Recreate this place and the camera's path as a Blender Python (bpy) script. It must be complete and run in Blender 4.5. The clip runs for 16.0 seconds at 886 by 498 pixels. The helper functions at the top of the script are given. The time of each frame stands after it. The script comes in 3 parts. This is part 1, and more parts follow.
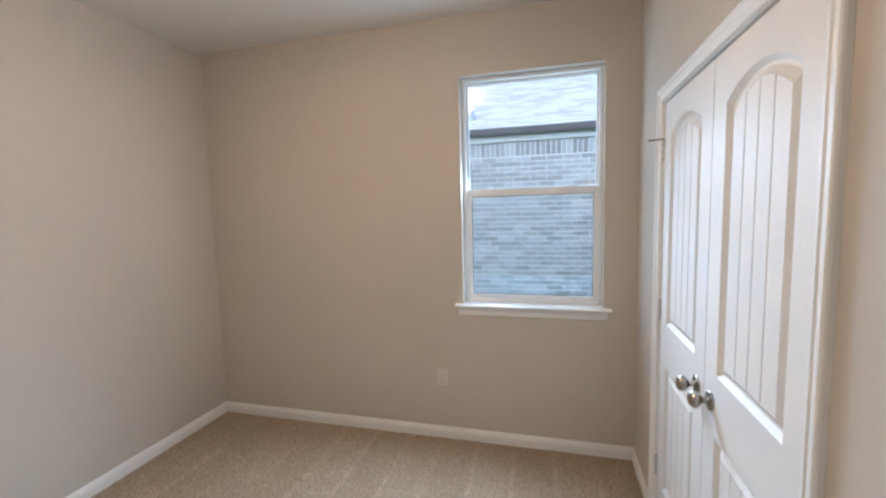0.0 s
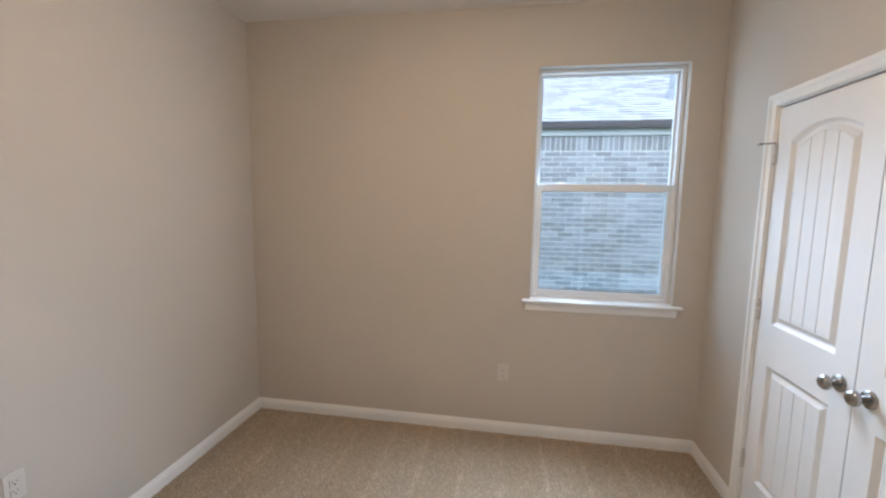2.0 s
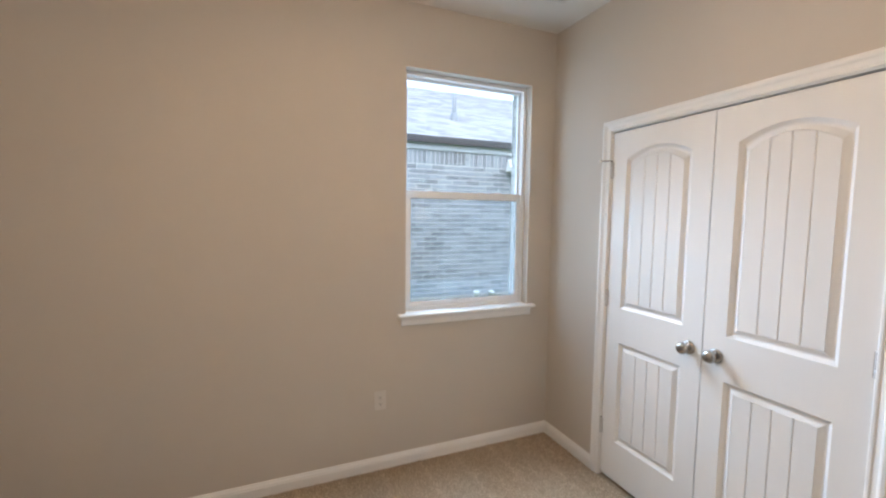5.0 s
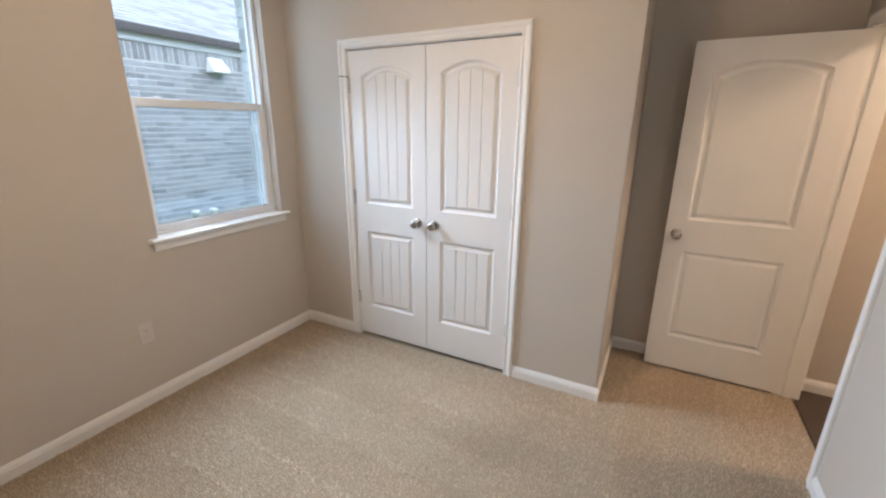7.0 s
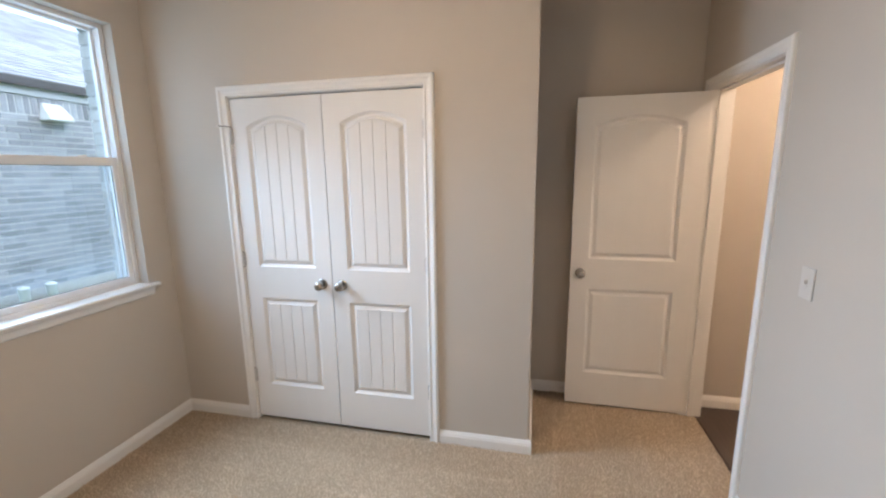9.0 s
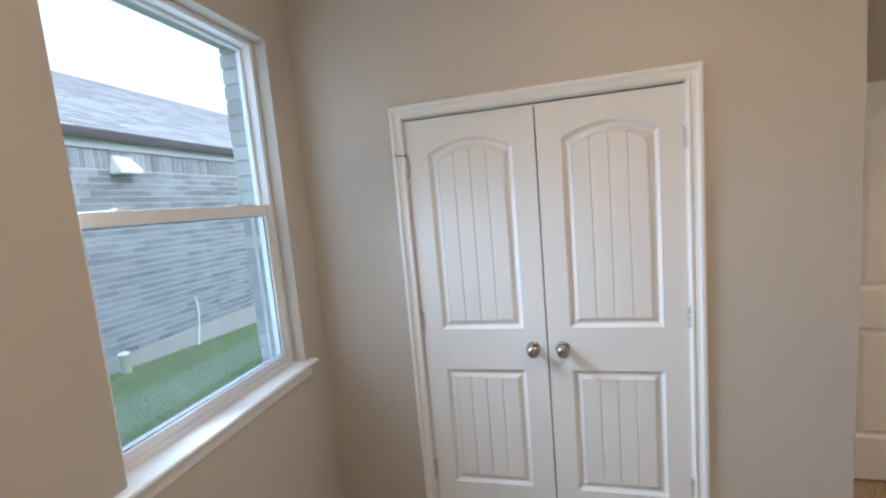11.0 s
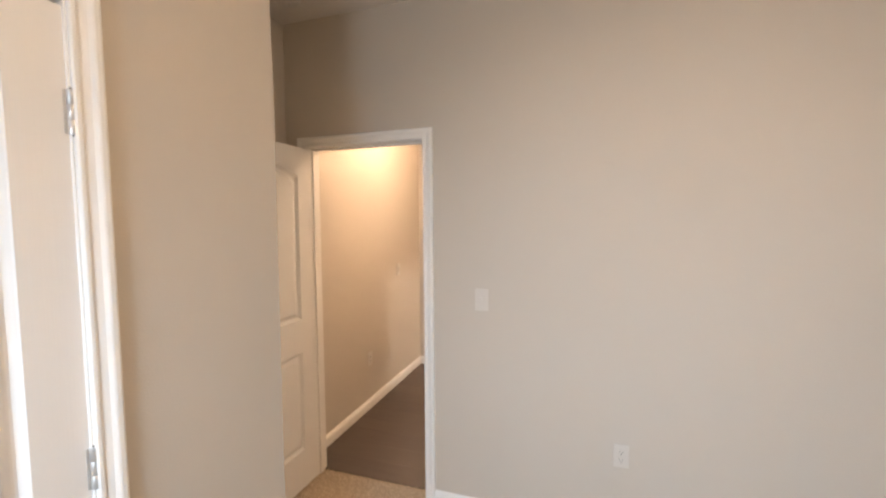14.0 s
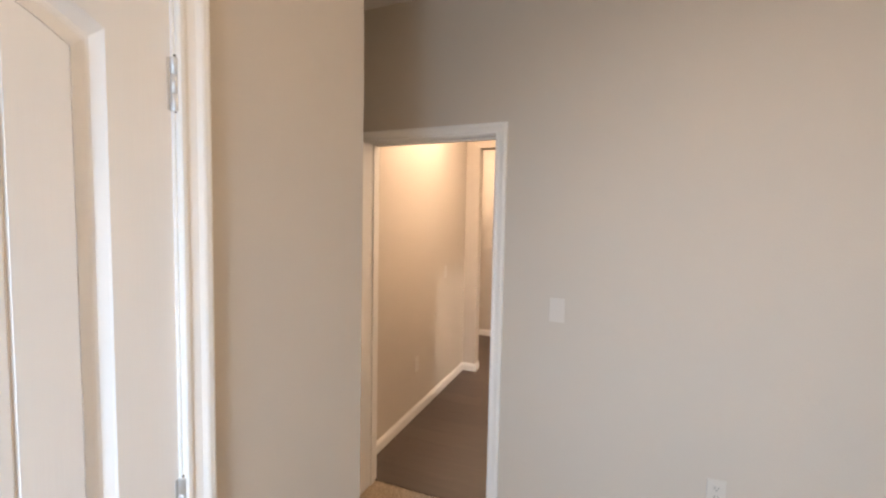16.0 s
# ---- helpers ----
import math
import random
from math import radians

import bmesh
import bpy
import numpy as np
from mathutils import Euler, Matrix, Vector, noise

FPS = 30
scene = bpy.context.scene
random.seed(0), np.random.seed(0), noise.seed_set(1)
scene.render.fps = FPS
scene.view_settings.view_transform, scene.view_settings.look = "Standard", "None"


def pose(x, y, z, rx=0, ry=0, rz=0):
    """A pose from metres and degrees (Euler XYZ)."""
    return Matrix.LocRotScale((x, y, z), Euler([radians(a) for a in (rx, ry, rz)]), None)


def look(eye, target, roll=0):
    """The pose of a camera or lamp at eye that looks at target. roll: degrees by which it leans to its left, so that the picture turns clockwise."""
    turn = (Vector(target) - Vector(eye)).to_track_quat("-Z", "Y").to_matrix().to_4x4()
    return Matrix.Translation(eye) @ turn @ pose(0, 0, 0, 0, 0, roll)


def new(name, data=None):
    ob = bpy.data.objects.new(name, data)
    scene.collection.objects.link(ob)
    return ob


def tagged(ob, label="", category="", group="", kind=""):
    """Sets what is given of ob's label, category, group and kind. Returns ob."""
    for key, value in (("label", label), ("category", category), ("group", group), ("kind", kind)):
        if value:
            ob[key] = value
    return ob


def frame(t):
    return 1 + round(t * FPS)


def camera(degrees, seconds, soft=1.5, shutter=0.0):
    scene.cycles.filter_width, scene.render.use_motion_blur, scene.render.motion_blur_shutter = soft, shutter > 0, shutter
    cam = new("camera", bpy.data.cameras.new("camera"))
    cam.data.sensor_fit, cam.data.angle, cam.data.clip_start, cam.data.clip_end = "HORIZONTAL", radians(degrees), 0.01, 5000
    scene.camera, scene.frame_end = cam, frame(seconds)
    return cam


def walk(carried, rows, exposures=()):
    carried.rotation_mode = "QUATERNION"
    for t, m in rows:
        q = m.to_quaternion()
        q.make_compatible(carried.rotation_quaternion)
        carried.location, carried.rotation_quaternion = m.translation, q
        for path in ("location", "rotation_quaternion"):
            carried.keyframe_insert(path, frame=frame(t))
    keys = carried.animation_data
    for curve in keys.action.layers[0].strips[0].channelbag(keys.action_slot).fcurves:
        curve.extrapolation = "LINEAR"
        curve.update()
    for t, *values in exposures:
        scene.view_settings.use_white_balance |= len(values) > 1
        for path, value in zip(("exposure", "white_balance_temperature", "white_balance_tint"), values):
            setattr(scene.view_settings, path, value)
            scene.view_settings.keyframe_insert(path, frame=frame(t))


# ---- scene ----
cam = camera(94.2, 16.0, soft=2.3)
PATH = [
    (0, (-0.489, -2.647, 1.587), (-1.003, -0.723, 1.396), -1.5),
    (0.5, (-0.674, -2.679, 1.572), (-0.972, -0.711, 1.38), -0.2),
    (1, (-0.911, -2.649, 1.59), (-1.189, -0.676, 1.427), -0.3),
    (1.5, (-1.099, -2.671, 1.599), (-1.345, -0.695, 1.412), 0.2),
    (2, (-1.201, -2.725, 1.589), (-1.524, -0.765, 1.358), 0.9),
    (2.5, (-1.229, -2.697, 1.566), (-1.543, -0.749, 1.238), 1.3),
    (3, (-1.227, -2.669, 1.544), (-1.55, -0.73, 1.175), 1.3),
    (3.2, (-1.237, -2.665, 1.546), (-1.549, -0.726, 1.171), 1.3),
    (5.3, (-1.96, -2.357, 1.561), (-0.955, -0.634, 1.416), -0.7),
    (5.5, (-2.06, -2.366, 1.574), (-0.901, -0.748, 1.38), -1.4),
    (6, (-2.267, -2.393, 1.599), (-0.756, -1.143, 1.206), -1.4),
    (6.5, (-2.307, -2.455, 1.593), (-0.652, -1.46, 1.076), -0.0),
    (7, (-2.305, -2.457, 1.579), (-0.606, -1.573, 1.004), 0.5),
    (7.5, (-2.317, -2.451, 1.581), (-0.591, -1.605, 1.029), 0.2),
    (8, (-2.306, -2.457, 1.594), (-0.523, -1.704, 1.09), 0.1),
    (8.2, (-2.294, -2.455, 1.594), (-0.474, -1.776, 1.12), 0.2),
    (10.3, (-1.976, -1.621, 1.653), (-0.018, -1.343, 1.351), -2.6),
    (10.5, (-1.965, -1.482, 1.662), (-0.02, -1.124, 1.365), -3.5),
    (11, (-1.865, -1.14, 1.65), (0.064, -0.66, 1.428), -5.0),
    (11.5, (-1.775, -0.964, 1.638), (0.216, -0.914, 1.448), -3.1),
    (12, (-1.723, -0.843, 1.614), (0.115, -1.611, 1.439), -0.1),
    (12.5, (-1.646, -0.849, 1.587), (-0.123, -2.137, 1.434), 0.7),
    (13, (-1.431, -0.934, 1.585), (-0.218, -2.517, 1.436), 0.2),
    (13.5, (-1.203, -1.029, 1.584), (-0.312, -2.815, 1.446), -0.5),
    (14, (-0.972, -1.149, 1.604), (-0.343, -3.043, 1.473), -0.4),
    (14.5, (-0.806, -1.349, 1.584), (-0.324, -3.288, 1.494), 0.7),
    (15, (-0.679, -1.445, 1.6), (-0.422, -3.426, 1.507), 2.5),
    (15.5, (-0.622, -1.388, 1.619), (-0.42, -3.375, 1.515), 3.5),
    (16, (-0.697, -1.219, 1.601), (0.043, -3.073, 1.477), 1.1),
]
# seconds, stops, kelvin, tint: the picture brightens and warms as the view turns from the window
LEVELS = [(0, 1.79, 6100, 11), (1.5, 1.76, 6100, 11), (2.5, 1.83, 6250, 12), (3.2, 1.83, 6250, 12), (5.3, 1.81, 6350, 12), (8.2, 1.82, 6300, 12), (10.3, 1.77, 6150, 11), (11.0, 1.50, 6200, 11),
          (11.6, 1.50, 6300, 11), (12.0, 1.59, 7400, 15), (12.5, 1.69, 8050, 16), (13.2, 1.72, 7500, 15), (14.0, 1.88, 7150, 14), (14.5, 1.94, 7000, 13), (15.5, 1.93, 6850, 13), (16.0, 1.78, 6750, 13)]
walk(cam, [(t, look(eye, target, roll)) for t, eye, target, roll in PATH], LEVELS)

# light levels
SKY, SUN, WINDOW, UPPER_SKY, OPENING = 0.135, 0.6, 4.1, 6.6, 2.0
ROOM_LAMP, HALL_LIGHT, SIDE_LIGHT = 13.4, 20.5, 190.0

# world, sun and lamp levels
world = bpy.data.worlds.new("sky")
scene.world = world
world.use_nodes = True
wn = world.node_tree.nodes
sky = wn.new("ShaderNodeTexSky")
sky.sky_type, sky.sun_disc = "NISHITA", False
sky.sun_elevation, sky.sun_rotation = radians(42), radians(200)
sky.air_density, sky.dust_density, sky.ozone_density = 1.3, 2.0, 2.0
wn["Background"].inputs["Strength"].default_value = SKY
veil = wn.new("ShaderNodeMix")
veil.data_type = "RGBA"
veil.inputs["Factor"].default_value = 0.55
veil.inputs["B"].default_value = (5.6, 7.2, 9.6, 1)      # thin overcast over the blue
world.node_tree.links.new(sky.outputs[0], veil.inputs["A"])
world.node_tree.links.new(veil.outputs["Result"], wn["Background"].inputs["Color"])
sun = new("sun", bpy.data.lights.new("sun", "SUN"))
sun.data.energy, sun.data.angle, sun.data.color = SUN, radians(70), (1.0, 0.98, 0.95)
# area lamps added at the window, standing in for sky light that enters there
window_light = new("window_skylight", bpy.data.lights.new("window_skylight", "AREA"))
window_light.data.shape, window_light.data.size, window_light.data.size_y = "RECTANGLE", 0.44, 1.36
window_light.data.spread = radians(140)
window_light.data.energy, window_light.data.color = WINDOW, (0.60, 0.79, 1.0)
window_light.matrix_world = look((-0.626, -0.045, 1.70), (-2.35, -2.87, 1.50))
upper_light = new("upper_skylight", bpy.data.lights.new("upper_skylight", "AREA"))
upper_light.data.shape, upper_light.data.size, upper_light.data.size_y = "RECTANGLE", 0.80, 0.34
upper_light.data.spread = radians(100)
upper_light.data.energy, upper_light.data.color = UPPER_SKY, (0.60, 0.79, 1.0)
upper_light.matrix_world = look((-0.626, -0.045, 1.90), (-1.32, -2.50, 0.0))
opening_light = new("opening_skylight", bpy.data.lights.new("opening_skylight", "AREA"))
opening_light.data.shape, opening_light.data.size, opening_light.data.size_y = "RECTANGLE", 0.80, 1.36
opening_light.data.energy, opening_light.data.color = OPENING, (0.56, 0.77, 1.0)
opening_light.matrix_world = look((-0.626, 0.142, 1.70), (-0.626, -3.0, 1.60))
sun.matrix_world = look((-1.4, -4.2, 4.0), (0, 0, 0))


# ---- materials ----
def screen_mesh():
    """Fine woven insect screen: mostly open, with pale threads that pass some light and lay a haze over the view."""
    m = bpy.data.materials.new("screen_haze_mesh")
    m.use_nodes = True
    n, link = m.node_tree.nodes, m.node_tree.links.new
    gap, thread, mix, tone = n.new("ShaderNodeBsdfTransparent"), n.new("ShaderNodeBsdfTranslucent"), n.new("ShaderNodeMixShader"), n.new("ShaderNodeTexNoise")
    span = n.new("ShaderNodeMapRange")
    thread.inputs["Color"].default_value = (0.38, 0.46, 0.53, 1)
    tone.inputs["Scale"].default_value = 5.0
    # this pale share is haze painted over the lower pane, not thread density
    span.inputs["To Min"].default_value, span.inputs["To Max"].default_value = 0.05, 0.09
    link(tone.outputs["Fac"], span.inputs["Value"])
    link(span.outputs[0], mix.inputs[0])
    link(gap.outputs[0], mix.inputs[1])
    link(thread.outputs[0], mix.inputs[2])
    link(mix.outputs[0], n["Material Output"].inputs["Surface"])
    return m


def material(name, color, rough=0.6, metal=0.0, spec=0.5, vary=0.06, scale=3.0, bump=0.0, bump_scale=200.0, island=0.0, random_ob=0.0, grain=None, coat=0.0):
    m = bpy.data.materials.new(name)
    m.use_nodes = True
    nt = m.node_tree
    n, link = nt.nodes, nt.links.new
    b = n["Principled BSDF"]
    b.inputs["Roughness"].default_value = rough
    b.inputs["Metallic"].default_value = metal
    b.inputs["Specular IOR Level"].default_value = spec
    b.inputs["Coat Weight"].default_value = coat
    geo = n.new("ShaderNodeNewGeometry")
    place = geo.outputs["Position"]
    if grain:
        mapping = n.new("ShaderNodeMapping")
        mapping.inputs["Scale"].default_value = grain
        link(place, mapping.inputs["Vector"])
        place = mapping.outputs["Vector"]
    big = n.new("ShaderNodeTexNoise")
    big.inputs["Scale"].default_value, big.inputs["Detail"].default_value = scale, 3
    link(place, big.inputs["Vector"])
    fine = n.new("ShaderNodeTexNoise")
    fine.inputs["Scale"].default_value, fine.inputs["Detail"].default_value = bump_scale, 2
    link(place, fine.inputs["Vector"])
    mix = n.new("ShaderNodeMath")
    mix.operation = "MULTIPLY_ADD"
    link(fine.outputs["Fac"], mix.inputs[0])
    mix.inputs[1].default_value = 0.35
    link(big.outputs["Fac"], mix.inputs[2])
    value = mix.outputs[0]
    for amount, source in ((island, geo.outputs["Random Per Island"]), (random_ob, None)):
        if amount:
            if source is None:
                source = n.new("ShaderNodeObjectInfo").outputs["Random"]
            add = n.new("ShaderNodeMath")
            add.operation = "MULTIPLY_ADD"
            link(source, add.inputs[0])
            add.inputs[1].default_value = amount / max(vary, 0.001)
            link(value, add.inputs[2])
            less = n.new("ShaderNodeMath")
            less.operation = "SUBTRACT"
            link(add.outputs[0], less.inputs[0])
            less.inputs[1].default_value = 0.5 * amount / max(vary, 0.001)
            value = less.outputs[0]
    span = n.new("ShaderNodeMapRange")
    span.clamp = False
    span.inputs["From Min"].default_value, span.inputs["From Max"].default_value = 0.175, 1.175
    span.inputs["To Min"].default_value, span.inputs["To Max"].default_value = 1 - vary, 1 + vary
    link(value, span.inputs["Value"])
    tint = n.new("ShaderNodeVectorMath")
    tint.operation = "SCALE"
    tint.inputs[0].default_value = color
    link(span.outputs[0], tint.inputs["Scale"])
    link(tint.outputs[0], b.inputs["Base Color"])
    if bump:
        relief = n.new("ShaderNodeBump")
        relief.inputs["Strength"].default_value, relief.inputs["Distance"].default_value = bump, 0.002
        link(fine.outputs["Fac"], relief.inputs["Height"])
        link(relief.outputs[0], b.inputs["Normal"])
    return m


def glowing(name, color, strength):
    m = bpy.data.materials.new(name)
    m.use_nodes = True
    b = m.node_tree.nodes["Principled BSDF"]
    b.inputs["Base Color"].default_value = (0.85, 0.83, 0.78, 1)
    b.inputs["Roughness"].default_value = 0.25
    b.inputs["Emission Color"].default_value = (*color, 1)
    b.inputs["Emission Strength"].default_value = strength
    return m


def window_glass():
    m = bpy.data.materials.new("window_glass")
    m.use_nodes = True
    nt = m.node_tree
    n, link = nt.nodes, nt.links.new
    clear, shine, mix, edge = n.new("ShaderNodeBsdfTransparent"), n.new("ShaderNodeBsdfGlossy"), n.new("ShaderNodeMixShader"), n.new("ShaderNodeLayerWeight")
    steep, gloss = n.new("ShaderNodeMath"), n.new("ShaderNodeMath")
    steep.operation, gloss.operation = "POWER", "MULTIPLY_ADD"
    clear.inputs["Color"].default_value = (0.93, 0.97, 0.98, 1)
    shine.inputs["Roughness"].default_value = 0.02
    link(edge.outputs["Facing"], steep.inputs[0])
    steep.inputs[1].default_value = 5.0
    link(steep.outputs[0], gloss.inputs[0])
    gloss.inputs[1].default_value, gloss.inputs[2].default_value = 0.9, 0.06
    link(gloss.outputs[0], mix.inputs[0])
    link(clear.outputs[0], mix.inputs[1])
    link(shine.outputs[0], mix.inputs[2])
    link(mix.outputs[0], n["Material Output"].inputs["Surface"])
    return m


WALL = material("greige_wall_paint", (0.555, 0.502, 0.440), 0.70, spec=0.25, vary=0.03, scale=1.6, bump=0.22, bump_scale=150)
CEIL = material("ceiling_paint", (0.74, 0.70, 0.65), 0.85, vary=0.02, scale=1.2, bump=0.35, bump_scale=110)
TRIM = material("white_trim_paint", (0.80, 0.785, 0.76), 0.50, spec=0.3, vary=0.02, scale=4, bump=0.05, bump_scale=90)
DOOR = material("white_door_paint", (0.78, 0.765, 0.745), 0.52, spec=0.17, vary=0.02, scale=5, bump=0.12, bump_scale=60, grain=(3, 3, 0.12))
NICKEL = material("satin_nickel", (0.40, 0.375, 0.35), 0.25, metal=1.0, vary=0.08, scale=30, bump=0.03, bump_scale=400)
HINGE = material("satin_hinge_metal", (0.58, 0.57, 0.555), 0.36, metal=0.55, vary=0.05, scale=20)
PLASTIC = material("white_plastic", (0.64, 0.605, 0.555), 0.3, vary=0.02, scale=10)
IVORY = material("cover_plate_plastic", (0.61, 0.57, 0.52), 0.35, vary=0.02, scale=10)
# grey for the white register's slats and backing, with their shade painted in
SHADED_REGISTER = material("shaded_grey_register_metal", (0.34, 0.325, 0.30), 0.5, vary=0.05, scale=8)
SLOT = material("dark_slot", (0.03, 0.03, 0.03), 0.6, vary=0.1)
VINYL = material("white_window_vinyl", (0.80, 0.81, 0.82), 0.35, vary=0.02, scale=6, bump=0.03, bump_scale=120)
GASKET = material("black_gasket", (0.02, 0.02, 0.022), 0.6, vary=0.1)
CARPET = material("beige_carpet_pile", (0.475, 0.382, 0.284), 0.95, spec=0.1, vary=0.09, scale=2.2, bump_scale=60, island=0.20)
# backing darker than the pile: shade in the pits between tufts is coloured in
BACKING = material("pit_shaded_backing", (0.33, 0.27, 0.195), 0.95, spec=0.1, vary=0.15, scale=40, bump=0.6, bump_scale=300)
PLANK = material("dark_vinyl_plank", (0.070, 0.049, 0.037), 0.46, vary=0.28, scale=5, bump=0.12, bump_scale=30, grain=(0.6, 9, 9), random_ob=0.12)
SUBFLOOR = material("plank_joint", (0.045, 0.032, 0.025), 0.8, vary=0.1)
GLASS = window_glass()
SCREEN = screen_mesh()
BRICK = material("pale_grey_brick", (0.275, 0.280, 0.300), 0.85, spec=0.2, vary=0.18, scale=7, bump=0.7, bump_scale=90, random_ob=0.30)
BRICKS = material("pale_grey_brick_rest", (0.275, 0.280, 0.300), 0.85, spec=0.2, vary=0.18, scale=7, bump=0.7, bump_scale=90, island=0.30)
OWN_BRICK = material("white_washed_brick", (0.66, 0.655, 0.64), 0.85, spec=0.2, vary=0.12, scale=9, bump=0.7, bump_scale=90, random_ob=0.18)
OWN_BRICKS = material("white_washed_brick_rest", (0.66, 0.655, 0.64), 0.85, spec=0.2, vary=0.12, scale=9, bump=0.7, bump_scale=90, island=0.18)
MORTAR = material("white_mortar", (0.57, 0.565, 0.56), 0.9, spec=0.2, vary=0.08, scale=9, bump=0.5, bump_scale=150)
CONCRETE = material("foundation_concrete", (0.45, 0.43, 0.40), 0.9, spec=0.2, vary=0.12, scale=5, bump=0.5, bump_scale=60)
SHINGLE = material("grey_asphalt_shingle", (0.39, 0.375, 0.38), 0.92, spec=0.2, vary=0.14, scale=6, bump=0.8, bump_scale=160, island=0.2)
GUTTER = material("brown_gutter_metal", (0.095, 0.082, 0.092), 0.45, metal=0.0, vary=0.08, scale=3)
FRIEZE = material("white_exterior_board", (0.70, 0.70, 0.69), 0.55, vary=0.04, scale=3, bump=0.1, bump_scale=80)
PIPE = material("weathered_grey_pipe", (0.27, 0.28, 0.30), 0.6, vary=0.08, scale=6)
# this grey has the shade under the eave mixed into the board's colour
SHADED_EAVES = material("eave_shade_grey_board", (0.50, 0.51, 0.53), 0.6, vary=0.05, scale=3, bump=0.1, bump_scale=80)
GRASS = material("lawn_grass", (0.21, 0.285, 0.10), 0.7, spec=0.2, vary=0.25, scale=3, bump_scale=30, island=0.35)
SOIL = material("lawn_ground", (0.16, 0.215, 0.08), 0.95, spec=0.1, vary=0.3, scale=2, bump=0.8, bump_scale=40)
CABLE = material("white_cable_jacket", (0.78, 0.78, 0.76), 0.5, vary=0.04)
LAMP = glowing("lit_opal_glass", (1.0, 0.71, 0.44), ROOM_LAMP)
HALL_LAMP = glowing("lit_opal_glass_hall", (1.0, 0.75, 0.54), HALL_LIGHT)
SIDE_LAMP = glowing("lit_opal_glass_side", (1.0, 0.88, 0.76), SIDE_LIGHT)


# ---- building helpers ----
def mesh_of(name, bm, mat):
    me = bpy.data.meshes.new(name)
    bmesh.ops.recalc_face_normals(bm, faces=bm.faces)
    bm.to_mesh(me)
    bm.free()
    me.materials.append(mat)
    return me


def part(name, bm, mat, parent=None, label="", m=None):
    ob = new(name, mesh_of(name, bm, mat))
    if parent:
        ob.parent = parent
    if m:
        ob.matrix_local = m
    return tagged(ob, label)


def structure(name, bm, mat, label, category):
    return tagged(part(name, bm, mat), label, category, kind="structure")


def thing(name, m, label, category, group="", kind=""):
    ob = new(name)
    ob.empty_display_size = 0.1
    ob.matrix_world = m
    return tagged(ob, label, category, group, kind)


def box(bm, x0, x1, y0, y1, z0, z1, bevel=0.0):
    made = bmesh.ops.create_cube(bm, size=1, matrix=Matrix.LocRotScale(((x0 + x1) / 2, (y0 + y1) / 2, (z0 + z1) / 2), None, (x1 - x0, y1 - y0, z1 - z0)))
    if bevel:
        edges = list({e for v in made["verts"] for e in v.link_edges})
        bmesh.ops.bevel(bm, geom=edges, offset=bevel, segments=2, profile=0.6, affect="EDGES")
    return bm


def boxed(x0, x1, y0, y1, z0, z1, bevel=0.0):
    return box(bmesh.new(), x0, x1, y0, y1, z0, z1, bevel)


def lathe(bm, profile, seg=24, m=None):
    """Turns (radius, height) pairs about z."""
    m = m or Matrix()
    rings = []
    for r, h in profile:
        if r < 1e-6:
            rings.append([bm.verts.new(m @ Vector((0, 0, h)))])
        else:
            rings.append([bm.verts.new(m @ Vector((r * math.cos(2 * math.pi * i / seg), r * math.sin(2 * math.pi * i / seg), h))) for i in range(seg)])
    for a, b in zip(rings, rings[1:]):
        for i in range(seg):
            j = (i + 1) % seg
            q = [a[i % len(a)], a[j % len(a)], b[j % len(b)], b[i % len(b)]]
            q = [v for k, v in enumerate(q) if v not in q[:k]]
            if len(q) > 2:
                f = bm.faces.new(q)
                f.smooth = True
    return bm


def sweep(bm, path, radius, seg=8):
    """A round tube along a path of points."""
    rings = []
    for i, p in enumerate(path):
        p = Vector(p)
        d = (Vector(path[min(i + 1, len(path) - 1)]) - Vector(path[max(i - 1, 0)])).normalized()
        u = d.orthogonal().normalized()
        v = d.cross(u)
        rings.append([bm.verts.new(p + radius * (math.cos(2 * math.pi * k / seg) * u + math.sin(2 * math.pi * k / seg) * v)) for k in range(seg)])
    for a, b in zip(rings, rings[1:]):
        off = min(range(seg), key=lambda s: (a[0].co - b[s].co).length)
        for k in range(seg):
            f = bm.faces.new([a[k], a[(k + 1) % seg], b[(k + 1 + off) % seg], b[(k + off) % seg]])
            f.smooth = True
    bm.faces.new(rings[0])
    bm.faces.new(rings[-1])
    return bm


